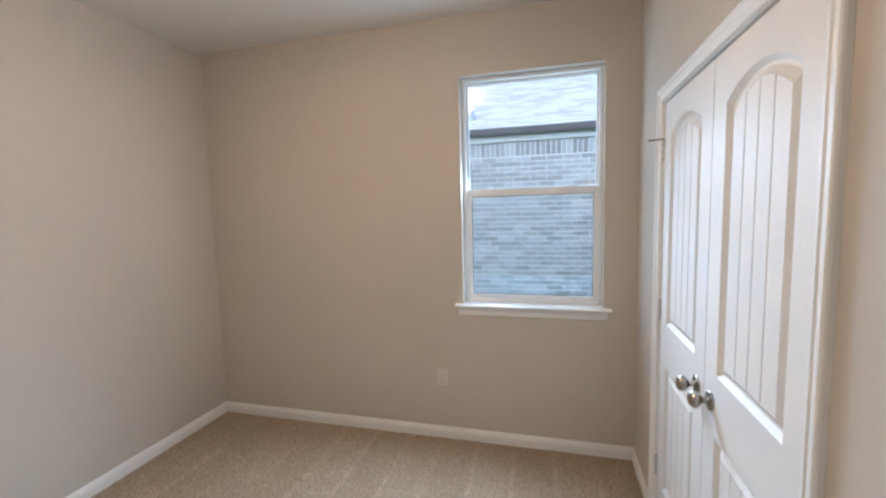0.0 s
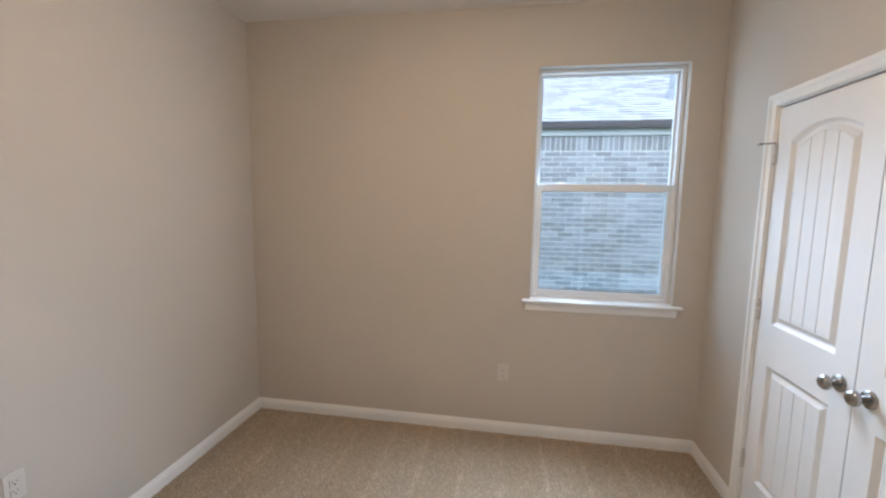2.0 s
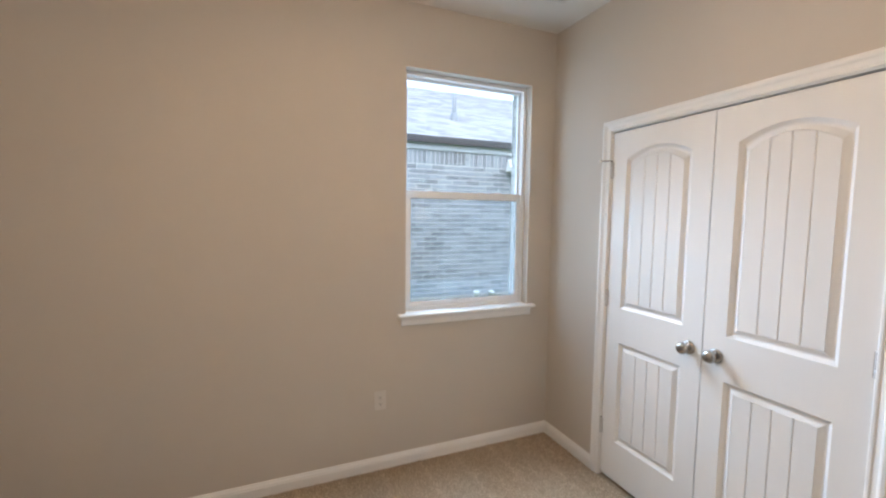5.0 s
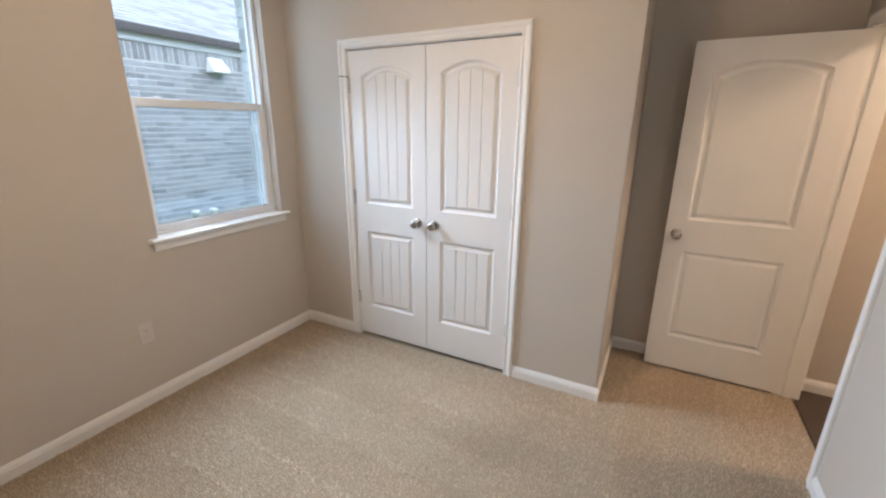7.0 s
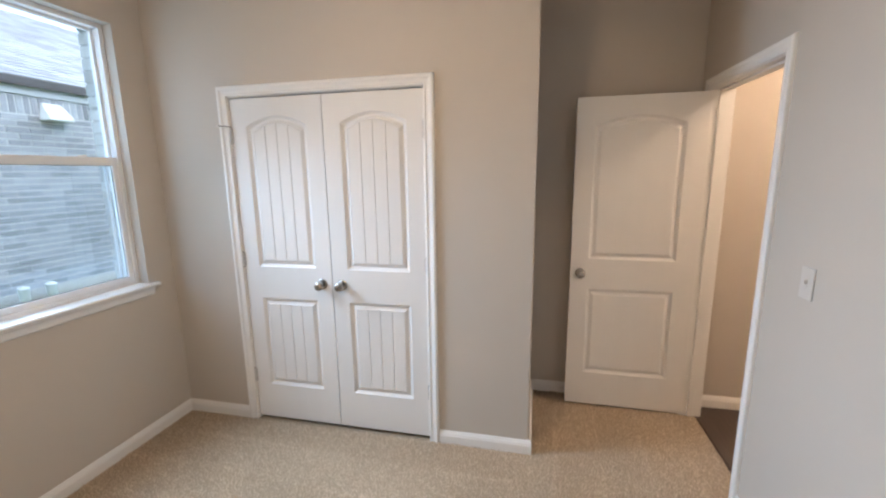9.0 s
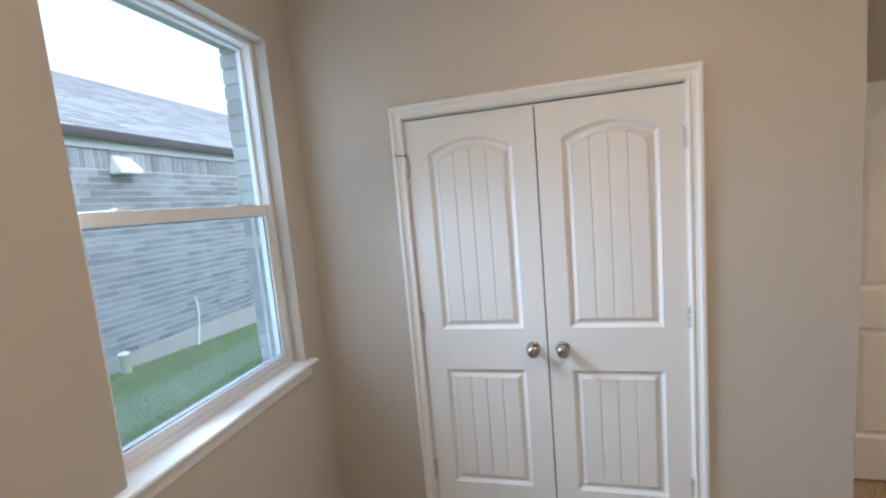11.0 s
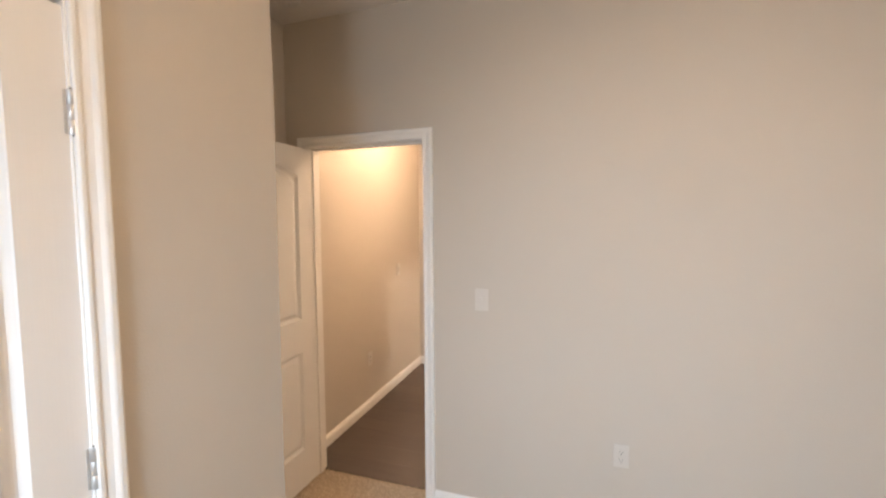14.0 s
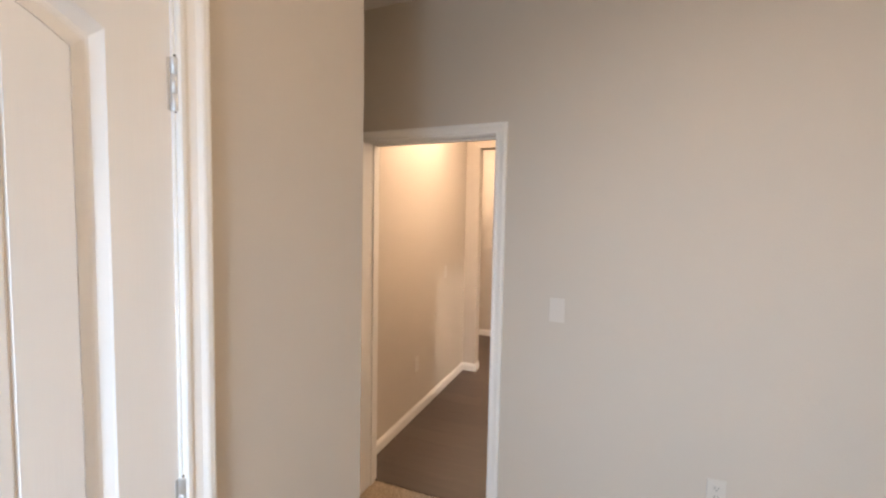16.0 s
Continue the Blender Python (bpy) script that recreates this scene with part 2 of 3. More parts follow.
def slab_with_holes(us, zs, holes, t0, t1, place):
    """A wall of thickness t0..t1 over the grid us x zs, with holes (u0, u1, z0, z1); place(u, t, z) gives the point."""
    us = sorted({*us, *[h[i] for h in holes for i in (0, 1)]})
    zs = sorted({*zs, *[h[i] for h in holes for i in (2, 3)]})
    bm, seen = bmesh.new(), {}

    def vert(i, k, t):
        if (i, k, t) not in seen:
            seen[i, k, t] = bm.verts.new(place(us[i], t, zs[k]))
        return seen[i, k, t]

    def solid(i, k):
        if not (0 <= i < len(us) - 1 and 0 <= k < len(zs) - 1):
            return False
        u, z = (us[i] + us[i + 1]) / 2, (zs[k] + zs[k + 1]) / 2
        return not any(h[0] < u < h[1] and h[2] < z < h[3] for h in holes)

    for i in range(len(us) - 1):
        for k in range(len(zs) - 1):
            if not solid(i, k):
                continue
            for t in (t0, t1):
                bm.faces.new([vert(i, k, t), vert(i + 1, k, t), vert(i + 1, k + 1, t), vert(i, k + 1, t)])
            for di, dk, a, b in ((-1, 0, (i, k), (i, k + 1)), (1, 0, (i + 1, k), (i + 1, k + 1)), (0, -1, (i, k), (i + 1, k)), (0, 1, (i, k + 1), (i + 1, k + 1))):
                if not solid(i + di, k + dk):
                    bm.faces.new([vert(*a, t0), vert(*b, t0), vert(*b, t1), vert(*a, t1)])
    return bm


def along_x(u, t, z):
    return (u, t, z)


def along_y(u, t, z):
    return (t, u, z)


H = 2.79            # ceiling height
EAST = 0.735        # east wall of nook and hall
WEST = -3.05
SOUTH = -3.27
END = -2.30         # end of the closet wall
SEAM = -3.36        # carpet meets hall planks
WIN = (-1.064, -0.188, 0.945, 2.425)
CLOSET = (-1.730, -0.518, 0.0, 2.062)
ENTRY = (-0.170, 0.605, 0.0, 2.068)

# ---- walls, ceiling, floors ----
structure("wall_north", slab_with_holes((WEST - 0.12, EAST + 0.115), (0, H), [WIN], 0.0, 0.14, along_x), WALL, "greige painted wall with a window", "wall")
structure("wall_west", slab_with_holes((-3.385, 0.0), (0, H), [], WEST - 0.12, WEST, along_y), WALL, "plain greige painted wall", "wall")
structure("wall_south", slab_with_holes((WEST, EAST), (0, H), [ENTRY], -3.385, SOUTH, along_x), WALL, "greige painted wall with the bedroom doorway", "wall")
closet_wall = slab_with_holes((END, 0.0), (0, H), [CLOSET], 0.0, 0.115, along_y)
bmesh.ops.bevel(closet_wall, geom=[e for e in closet_wall.edges if all(abs(v.co.x) < 1e-5 and abs(v.co.y - END) < 1e-5 for v in e.verts)], offset=0.012, segments=3, affect="EDGES")
structure("wall_closet", closet_wall, WALL, "greige painted closet front wall with rounded corner", "wall")
structure("wall_nook", slab_with_holes((0.115, EAST), (0, H), [], END, END + 0.115, along_x), WALL, "short greige wall beside the entry nook", "wall")
structure("wall_east", slab_with_holes((-5.56, 0.0), (0, H), [], EAST, EAST + 0.115, along_y), WALL, "greige painted wall of nook and hallway", "wall")
structure("wall_hall_west", slab_with_holes((-5.44, -3.385), (0, H), [(-5.38, -4.80, 0.0, 2.03)], -0.50, -0.385, along_y), WALL, "greige painted hallway wall with a side doorway", "wall")
structure("wall_side_west", slab_with_holes((-5.56, -3.385), (0, H), [], -2.115, -2.0, along_y), WALL, "plain greige wall of the side room", "wall")
structure("wall_side_south", slab_with_holes((-2.0, -1.285), (0, H), [], -5.56, -5.44, along_x), WALL, "plain greige wall of the side room", "wall")
structure("wall_hall_end", slab_with_holes((-0.50, EAST), (0, H), [(-0.30, 0.588, 0.0, 2.40)], -5.56, -5.44, along_x), WALL, "hallway wall with a plain drywall opening", "wall")
structure("wall_far_west", slab_with_holes((-6.9, -5.56), (0, H), [], -1.4, -1.285, along_y), WALL, "plain greige wall beyond the hallway", "wall")
structure("wall_far_filler", slab_with_holes((-1.285, -0.50), (0, H), [], -5.56, -5.44, along_x), WALL, "plain greige wall beyond the hallway", "wall")
structure("wall_far_east", slab_with_holes((-6.9, -5.56), (0, H), [], 2.2, 2.315, along_y), WALL, "plain greige wall beyond the hallway", "wall")
structure("wall_far_back", slab_with_holes((EAST, 2.2), (0, H), [], -5.56, -5.44, along_x), WALL, "plain greige wall beyond the hallway", "wall")
structure("wall_far", slab_with_holes((-1.4, 2.315), (0, H), [], -7.015, -6.9, along_x), WALL, "plain greige wall at the end of the hallway", "wall")
structure("ceiling", boxed(WEST - 0.12, 2.315, -7.015, 0.24, H, H + 0.15), CEIL, "off-white textured drywall ceiling", "ceiling")
floor_bm = boxed(WEST, EAST, SEAM, 0.0, -0.12, 0.0)
carpet_floor = structure("floor_carpet", floor_bm, BACKING, "beige cut-pile carpet with vacuum marks", "carpet")
hall_floor = structure("floor_hall", boxed(-2.115, 2.315, -7.015, SEAM, -0.12, -0.006), SUBFLOOR, "dark brown wood-look plank floor", "floor")


# ---- trim ----
BASE = ((0, 0), (0.014, 0), (0.014, 0.054), (0.0115, 0.058), (0.0110, 0.066), (0.0075, 0.071), (0.005, 0.079), (0.003, 0.083), (0.0, 0.083))


def baseboard(p, q, out):
    """A moulded board along the floor from p to q, its face turned to out."""
    bm = bmesh.new()
    ends = [[bm.verts.new((x + out[0] * d, y + out[1] * d, z)) for d, z in BASE] for x, y in (p, q)]
    for i in range(len(BASE)):
        j = (i + 1) % len(BASE)
        bm.faces.new([ends[0][i], ends[0][j], ends[1][j], ends[1][i]])
    bm.faces.new(ends[0])
    bm.faces.new(ends[1])
    return structure("baseboard", bm, TRIM, "white moulded wooden baseboard along the wall", "baseboard")


for p, q, out in (
    ((WEST, 0), (0, 0), (0, -1)), ((WEST, SOUTH), (WEST, -0.013), (1, 0)), ((0, -0.475), (0, -0.013), (-1, 0)),
    ((0, END - 0.013), (0, -1.774), (-1, 0)), ((0, END), (EAST, END), (0, -1)), ((EAST, SOUTH), (EAST, END - 0.013), (-1, 0)),
    ((WEST + 0.013, SOUTH), (-0.213, SOUTH), (0, 1)), ((0.648, SOUTH), (EAST - 0.013, SOUTH), (0, 1)),
    ((EAST, -5.44), (EAST, -3.385), (-1, 0)), ((0.588, -5.44), (EAST - 0.013, -5.44), (0, 1)),
    ((0.588, -5.56), (0.588, -5.427), (-1, 0)), ((-1.285, -6.9), (2.2, -6.9), (0, 1)),
):
    baseboard(p, q, out)

CASING = ((0, 0), (0, 0.007), (0.003, 0.0105), (0.010, 0.0110), (0.013, 0.0078), (0.017, 0.0080), (0.030, 0.0115), (0.037, 0.0170), (0.041, 0.0185), (0.050, 0.0185), (0.055, 0.016), (0.057, 0.011), (0.057, 0))


def casing(name, m, width, height, label):
    """Mitred moulding round an opening: u across from 0 to width, face to -y of its own frame."""
    top = tagged(thing(name, m, label, "door trim"), kind="structure")

    def run(kind, a, b, da, db):
        bm = bmesh.new()
        ends = [[bm.verts.new((c[0] + d[0] * w, -t, c[1] + d[1] * w)) for w, t in CASING] for c, d in ((a, da), (b, db))]
        for i in range(len(CASING)):
            j = (i + 1) % len(CASING)
            bm.faces.new([ends[0][i], ends[0][j], ends[1][j], ends[1][i]])
        bm.faces.new(ends[0])
        bm.faces.new(ends[1])
        part(kind, bm, TRIM, top)

    run("side_casing", (0, 0), (0, height), (-1, 0), (-1, 1))
    run("side_casing", (width, 0), (width, height), (1, 0), (1, 1))
    run("head_casing", (0, height), (width, height), (-1, 1), (1, 1))
    return top


def jamb(name, u0, u1, top, t0, t1, place, label, stop=None):
    """Boards that line an opening, with a stop bead where the leaf shuts."""
    ob = tagged(thing(name, Matrix(), label, "door frame"), kind="structure")

    def board(kind, a0, a1, b0, b1, z0, z1):
        p, q = place(a0, b0, z0), place(a1, b1, z1)
        lo, hi = [min(a, b) for a, b in zip(p, q)], [max(a, b) for a, b in zip(p, q)]
        part(kind, boxed(lo[0], hi[0], lo[1], hi[1], lo[2], hi[2], 0.0015), TRIM, ob)

    board("side_jamb", u0, u0 + 0.018, t0, t1, 0.0, top)
    board("side_jamb", u1 - 0.018, u1, t0, t1, 0.0, top)
    board("head_jamb", u0 + 0.018, u1 - 0.018, t0, t1, top - 0.018, top)
    if stop:
        board("stop_bead", u0 + 0.018, u0 + 0.028, stop[0], stop[1], 0.0, top - 0.018)
        board("stop_bead", u1 - 0.028, u1 - 0.018, stop[0], stop[1], 0.0, top - 0.018)
        board("stop_bead", u0 + 0.028, u1 - 0.028, stop[0], stop[1], top - 0.028, top - 0.018)
    return ob


jamb("closet_frame", CLOSET[0], CLOSET[1], CLOSET[3], 0.0, 0.115, along_y, "white painted closet door frame", (0.045, 0.08))
casing("closet_casing", pose(0, -0.532, 0, 0, 0, -90), 1.184, 2.049, "white moulded casing round the closet doors")
jamb("entry_frame", ENTRY[0], ENTRY[1], ENTRY[3], -3.385, SOUTH, along_x, "white painted bedroom door frame", (-3.345, -3.31))
casing("entry_casing", pose(0.592, SOUTH, 0, 0, 0, 180), 0.749, 2.055, "white moulded casing round the bedroom doorway")
casing("entry_casing", pose(-0.157, -3.385, 0, 0, 0, 0), 0.749, 2.055, "white moulded casing on the hall side")
strike = boxed(-0.1525, -0.1505, -3.309, -3.281, 0.92, 0.98, 0.0006)
tagged(part("strike_plate", strike, NICKEL), "small satin nickel strike plate on the door jamb", "door hardware")


# ---- doors ----
def arch(u, rise):
    return rise * (1 - (2 * u - 1) ** 2)


def panel(parent, x0, x1, z0, z1, rise, label, planked=True):
    """A moulded door panel: sunk bead, then a smooth raised field or upright planks with grooves between."""
    cols = [i / 16 for i in range(17)]
    bm = bmesh.new()
    loops = []
    for inset, depth in ((0.0, 0.0), (0.003, 0.0035), (0.014, 0.0135), (0.019, 0.0145), (0.023, 0.0140), (0.036, 0.0062), (0.041, 0.0040), (0.0415, 0.0085 if planked else 0.0038)):
        pts = [(x0 + inset, z0 + inset), (x1 - inset, z0 + inset)]
        pts += [(x0 + inset + (x1 - x0 - 2 * inset) * u, z1 - inset + arch(u, rise)) for u in reversed(cols)]
        loops.append([bm.verts.new((x, depth, z)) for x, z in pts])
    for a, b in zip(loops, loops[1:]):
        for i in range(len(a)):
            j = (i + 1) % len(a)
            bm.faces.new([a[i], a[j], b[j], b[i]])
    bm.faces.new(loops[-1])
    ob = part("panel", bm, DOOR, parent, label)
    if not planked:
        return ob
    inset = 0.0418
    lo, hi = x0 + inset, x1 - inset
    n = 4
    for k in range(n):
        pm = bmesh.new()
        rings = []
        for groove, rim, depth in ((0.0004, 0.0, 0.0086), (0.0036, 0.0006, 0.0040)):
            a = lo + (hi - lo) * k / n + (rim if k == 0 else groove)
            b = lo + (hi - lo) * (k + 1) / n - (rim if k == n - 1 else groove)
            pts = [(a, z0 + inset + rim), (b, z0 + inset + rim)]
            for s in (1.0, 0.75, 0.5, 0.25, 0.0):
                x = a + (b - a) * s
                pts.append((x, z1 - inset - rim + arch((x - lo) / (hi - lo), rise)))
            rings.append([pm.verts.new((x, depth, z)) for x, z in pts])
        for i in range(len(rings[0])):
            j = (i + 1) % len(rings[0])
            pm.faces.new([rings[0][i], rings[0][j], rings[1][j], rings[1][i]])
        pm.faces.new(rings[1])
        part("plank", pm, DOOR, ob)
    return ob


def outline(bm, pts):
    vs = [bm.verts.new(p) for p in pts]
    return [bm.edges.new((a, b)) for a, b in zip(vs, vs[1:] + vs[:1])]


KNOB = ((0.0, 0.066), (0.012, 0.0655), (0.021, 0.062), (0.0265, 0.056), (0.0285, 0.049), (0.027, 0.042), (0.021, 0.035), (0.0135, 0.030), (0.011, 0.024), (0.0115, 0.012))
ROSE = ((0.0115, 0.012), (0.020, 0.0105), (0.029, 0.008), (0.0325, 0.005), (0.0325, 0.0), (0.0, 0.0))


def door(name, m, w, h, hinge_at, knob_x, label, hinges=True, stop_pin=False, planked=True, t=0.035):
    """A moulded two-panel leaf: x across, its face to -y, z up from its foot."""
    ob = thing(name, m, label, "door", kind="structure")
    half = w * (0.3276 if planked else 0.350)
    px0, px1 = w / 2 - half, w / 2 + half
    lower, upper = (0.232, 0.82), (1.02, 1.855)
    bm = bmesh.new()
    edges = outline(bm, [(0, 0, 0), (w, 0, 0), (w, 0, h), (0, 0, h)])
    cols = [i / 16 for i in range(17)]
    edges += outline(bm, [(px0, 0, lower[0]), (px1, 0, lower[0]), (px1, 0, lower[1]), (px0, 0, lower[1])])
    edges += outline(bm, [(px0, 0, upper[0]), (px1, 0, upper[0])] + [(px0 + (px1 - px0) * u, 0, upper[1] + arch(u, 0.055)) for u in reversed(cols)])
    bmesh.ops.triangle_fill(bm, edges=edges, use_beauty=True)
    holes = [f for f in bm.faces if px0 < f.calc_center_median().x < px1 and (lower[0] < f.calc_center_median().z < lower[1] or upper[0] < f.calc_center_median().z < upper[1] + arch((f.calc_center_median().x - px0) / (px1 - px0), 0.055)) and all(px0 - 1e-4 < v.co.x < px1 + 1e-4 for v in f.verts) and (all(lower[0] - 1e-4 < v.co.z < lower[1] + 1e-4 for v in f.verts) or all(upper[0] - 1e-4 < v.co.z < upper[1] + 0.06 for v in f.verts))]
    bmesh.ops.delete(bm, geom=holes, context="FACES_ONLY")
    corner = [(0, 0), (w, 0), (w, h), (0, h)]
    back = [bm.verts.new((x, t, z)) for x, z in corner]
    front = [min(bm.verts, key=lambda v, c=c: (v.co - Vector((c[0], 0, c[1]))).length) for c in corner]
    for i in range(4):
        j = (i + 1) % 4
        bm.faces.new([front[i], front[j], back[j], back[i]])
    bm.faces.new(back)
    part("leaf", bm, DOOR, ob)
    panel(ob, px0, px1, lower[0], lower[1], 0.0, "square-topped planked lower panel" if planked else "square-topped smooth lower panel", planked)
    panel(ob, px0, px1, upper[0], upper[1], 0.055, "arch-topped planked upper panel" if planked else "arch-topped smooth upper panel", planked)
    turn = pose(knob_x, 0, 0.925, 90, 0, 0)
    knob = part("knob", lathe(bmesh.new(), KNOB, 28), NICKEL, ob, "round satin nickel door knob", m=turn)
    part("rose", lathe(bmesh.new(), ROSE, 28), NICKEL, knob)
    for z in (0.245, 1.018, 1.76):
        hx = 0.0 if hinge_at == "start" else w
        side = -1 if hinge_at == "start" else 1
        hy = -0.004 if hinges else t + 0.004
        hm = lathe(bmesh.new(), ((0, 0), (0.0082, 0), (0.0085, 0.001), (0.0085, 0.029), (0.0080, 0.0295), (0.0085, 0.030), (0.0085, 0.060), (0.0080, 0.0605), (0.0085, 0.061), (0.0085, 0.089), (0.0082, 0.09), (0, 0.09)), 14)
        box(hm, -0.013, 0.013, 0.0015 if hinges else -0.0040, 0.0040 if hinges else -0.0015, 0.001, 0.089, 0.0006)
        hinge = part("hinge", hm, HINGE, ob, "satin nickel butt hinge", m=pose(hx + side * 0.0025, hy, z))
        part("hinge_pin", lathe(bmesh.new(), ((0, -0.003), (0.004, -0.003), (0.004, 0.0), (0.003, 0.09), (0.005, 0.092), (0.005, 0.095), (0, 0.096)), 10), NICKEL, hinge)
        if stop_pin and z > 1.5:
            arm = sweep(bmesh.new(), [(0, 0, 0.098), (-0.012, -0.014, 0.098), (-0.030, -0.040, 0.098), (-0.036, -0.050, 0.098)], 0.0035)
            part("stop_arm", arm, NICKEL, hinge, "hinge-pin door stop arm")
            tip = lathe(bmesh.new(), ((0, 0), (0.007, 0.0), (0.008, 0.004), (0.007, 0.010), (0, 0.011)), 12, pose(-0.036, -0.050, 0.098, 90, 0, -35))
            part("rubber_tip", tip, PLASTIC, hinge, "white rubber bumper")
    return ob


DW = 0.5848
door("door_1", pose(0.006, -0.5395, 0.024, 0, 0, -90), DW, 2.011, "start", DW - 0.062, "white planked two-panel closet door, closed", stop_pin=True)
door("door_2", pose(0.006, -1.1297, 0.024, 0, 0, -90), DW, 2.011, "end", 0.062, "white planked two-panel closet door, closed")
door("door_3", pose(0.584, -2.535, 0.018, 0, 0, -90.8), 0.733, 2.022, "end", 0.062, "white arch-panelled bedroom door standing wide open", hinges=False, planked=False)


# ---- window ----
def frame_ring(bm, x0, x1, z0, z1, wx, wb, wt, y0, y1, bevel=0.003):
    box(bm, x0, x0 + wx, y0, y1, z0, z1, bevel)
    box(bm, x1 - wx, x1, y0, y1, z0, z1, bevel)
    box(bm, x0 + wx - 0.001, x1 - wx + 0.001, y0 + 0.0005, y1 - 0.0005, z0, z0 + wb, bevel)
    box(bm, x0 + wx - 0.001, x1 - wx + 0.001, y0 + 0.0005, y1 - 0.0005, z1 - wt, z1, bevel)
    return bm


WX0, WX1, WZ0, WZ1 = WIN
MEET = 1.688
window = tagged(thing("window_1", Matrix(), "white vinyl single-hung window, closed, with painted sill", "window"), kind="structure")
part("window_frame", frame_ring(bmesh.new(), WX0, WX1, WZ0 + 0.012, WZ1, 0.024, 0.022, 0.024, 0.062, 0.138), VINYL, window)
upper_sash = part("upper_sash", frame_ring(bmesh.new(), WX0 + 0.024, WX1 - 0.024, MEET - 0.02, WZ1 - 0.024, 0.014, 0.03, 0.014, 0.104, 0.128, 0.002), VINYL, window)
part("pane", boxed(WX0 + 0.036, WX1 - 0.036, 0.114, 0.118, MEET, WZ1 - 0.036), GLASS, upper_sash).visible_shadow = False
lower_sash = part("lower_sash", frame_ring(bmesh.new(), WX0 + 0.024, WX1 - 0.024, WZ0 + 0.034, MEET + 0.022, 0.030, 0.032, 0.046, 0.070, 0.102), VINYL, window)
part("pane", boxed(WX0 + 0.052, WX1 - 0.052, 0.084, 0.088, WZ0 + 0.064, MEET - 0.022), GLASS, lower_sash).visible_shadow = False
part("gasket", frame_ring(bmesh.new(), WX0 + 0.0525, WX1 - 0.0525, WZ0 + 0.0655, MEET - 0.0235, 0.005, 0.004, 0.004, 0.082, 0.0835, 0), GASKET, lower_sash, "thin black glazing gasket")
for x in (-0.895, -0.40):
    lock = bmesh.new()
    box(lock, x - 0.028, x + 0.028, 0.073, 0.099, MEET + 0.0215, MEET + 0.025, 0.0015)
    lathe(lock, ((0.011, 0.0), (0.012, 0.003), (0.010, 0.006), (0, 0.0065)), 16, pose(x, 0.086, MEET + 0.0245))
    box(lock, x - 0.004, x + 0.030, 0.074, 0.082, MEET + 0.026, MEET + 0.031, 0.002)
    part("sash_lock", lock, VINYL, lower_sash, "white cam sash lock")

screen = part("insect_screen", frame_ring(bmesh.new(), WX0 + 0.024, WX1 - 0.024, WZ0 + 0.028, MEET + 0.010, 0.014, 0.014, 0.014, 0.156, 0.164, 0.001), VINYL, window, "white-framed insect screen over the lower sash")
part("screen_mesh", boxed(WX0 + 0.037, WX1 - 0.037, 0.1598, 0.1602, WZ0 + 0.041, MEET - 0.003), SCREEN, screen).visible_shadow = False

sill = bmesh.new()
prof = [(0.066, 0.0), (-0.034, 0.0), (-0.041, -0.003), (-0.044, -0.009), (-0.042, -0.016), (-0.036, -0.020), (0.066, -0.020)]
nose = [p for p in prof if p[0] < 0] + [(-0.0005, -0.020), (-0.0005, 0.0)]
for poly, x0, x1 in ((nose, -1.114, -0.142), ([(0.066, 0.0), (-0.0005, 0.0), (-0.0005, -0.012), (0.066, -0.012)], WX0, WX1)):
    ends = [[sill.verts.new((x, y, 0.9575 + z)) for y, z in poly] for x in (x0, x1)]
    for i in range(len(poly)):
        j = (i + 1) % len(poly)
        sill.faces.new([ends[0][i], ends[0][j], ends[1][j], ends[1][i]])
    sill.faces.new(ends[0])
    sill.faces.new(ends[1])
part("window_sill", sill, TRIM, window, "white painted wooden stool")
apron = bmesh.new()
aprof = [(0, 0.9370), (-0.020, 0.9370), (-0.019, 0.926), (-0.014, 0.921), (-0.013, 0.890), (-0.009, 0.884), (0, 0.881)]
ends = [[apron.verts.new((x, y, z)) for y, z in aprof] for x in (-1.092, -0.164)]
for i in range(len(aprof)):
    j = (i + 1) % len(aprof)
    apron.faces.new([ends[0][i], ends[0][j], ends[1][j], ends[1][i]])
apron.faces.new(ends[0])
apron.faces.new(ends[1])
part("apron", apron, TRIM, window, "white moulded apron under the stool")


# ---- fixtures ----
def plate(name, m, label, category):
    ob = thing(name, m, label, category)
    bm = boxed(-0.036, 0.036, -0.006, 0.0, -0.0585, 0.0585, 0.003)
    part("cover_plate", bm, IVORY, ob)
    return ob


def outlet(m, label="white duplex power outlet on the wall"):
    ob = plate("power_outlet", m, label, "outlet")
    for z in (-0.0195, 0.0195):
        face = part("receptacle", boxed(-0.0165, 0.0165, -0.0085, -0.0055, z - 0.014, z + 0.014, 0.003), IVORY, ob)
        slots = bmesh.new()
        box(slots, -0.0078, -0.0058, -0.0090, -0.0084, z - 0.001, z + 0.008)
        box(slots, 0.0058, 0.0078, -0.0090, -0.0084, z, z + 0.007)
        lathe(slots, ((0, 0), (0.0026, 0), (0.0026, 0.0006), (0, 0.0006)), 10, pose(0, -0.0084, z - 0.0075, 90, 0, 0))
        part("slots", slots, SLOT, face, "dark plug slots")
    part("screw", lathe(bmesh.new(), ((0, 0.0072), (0.0024, 0.0068), (0.003, 0.0055)), 10, pose(0, 0, 0, 90, 0, 0)), IVORY, ob)
    return ob


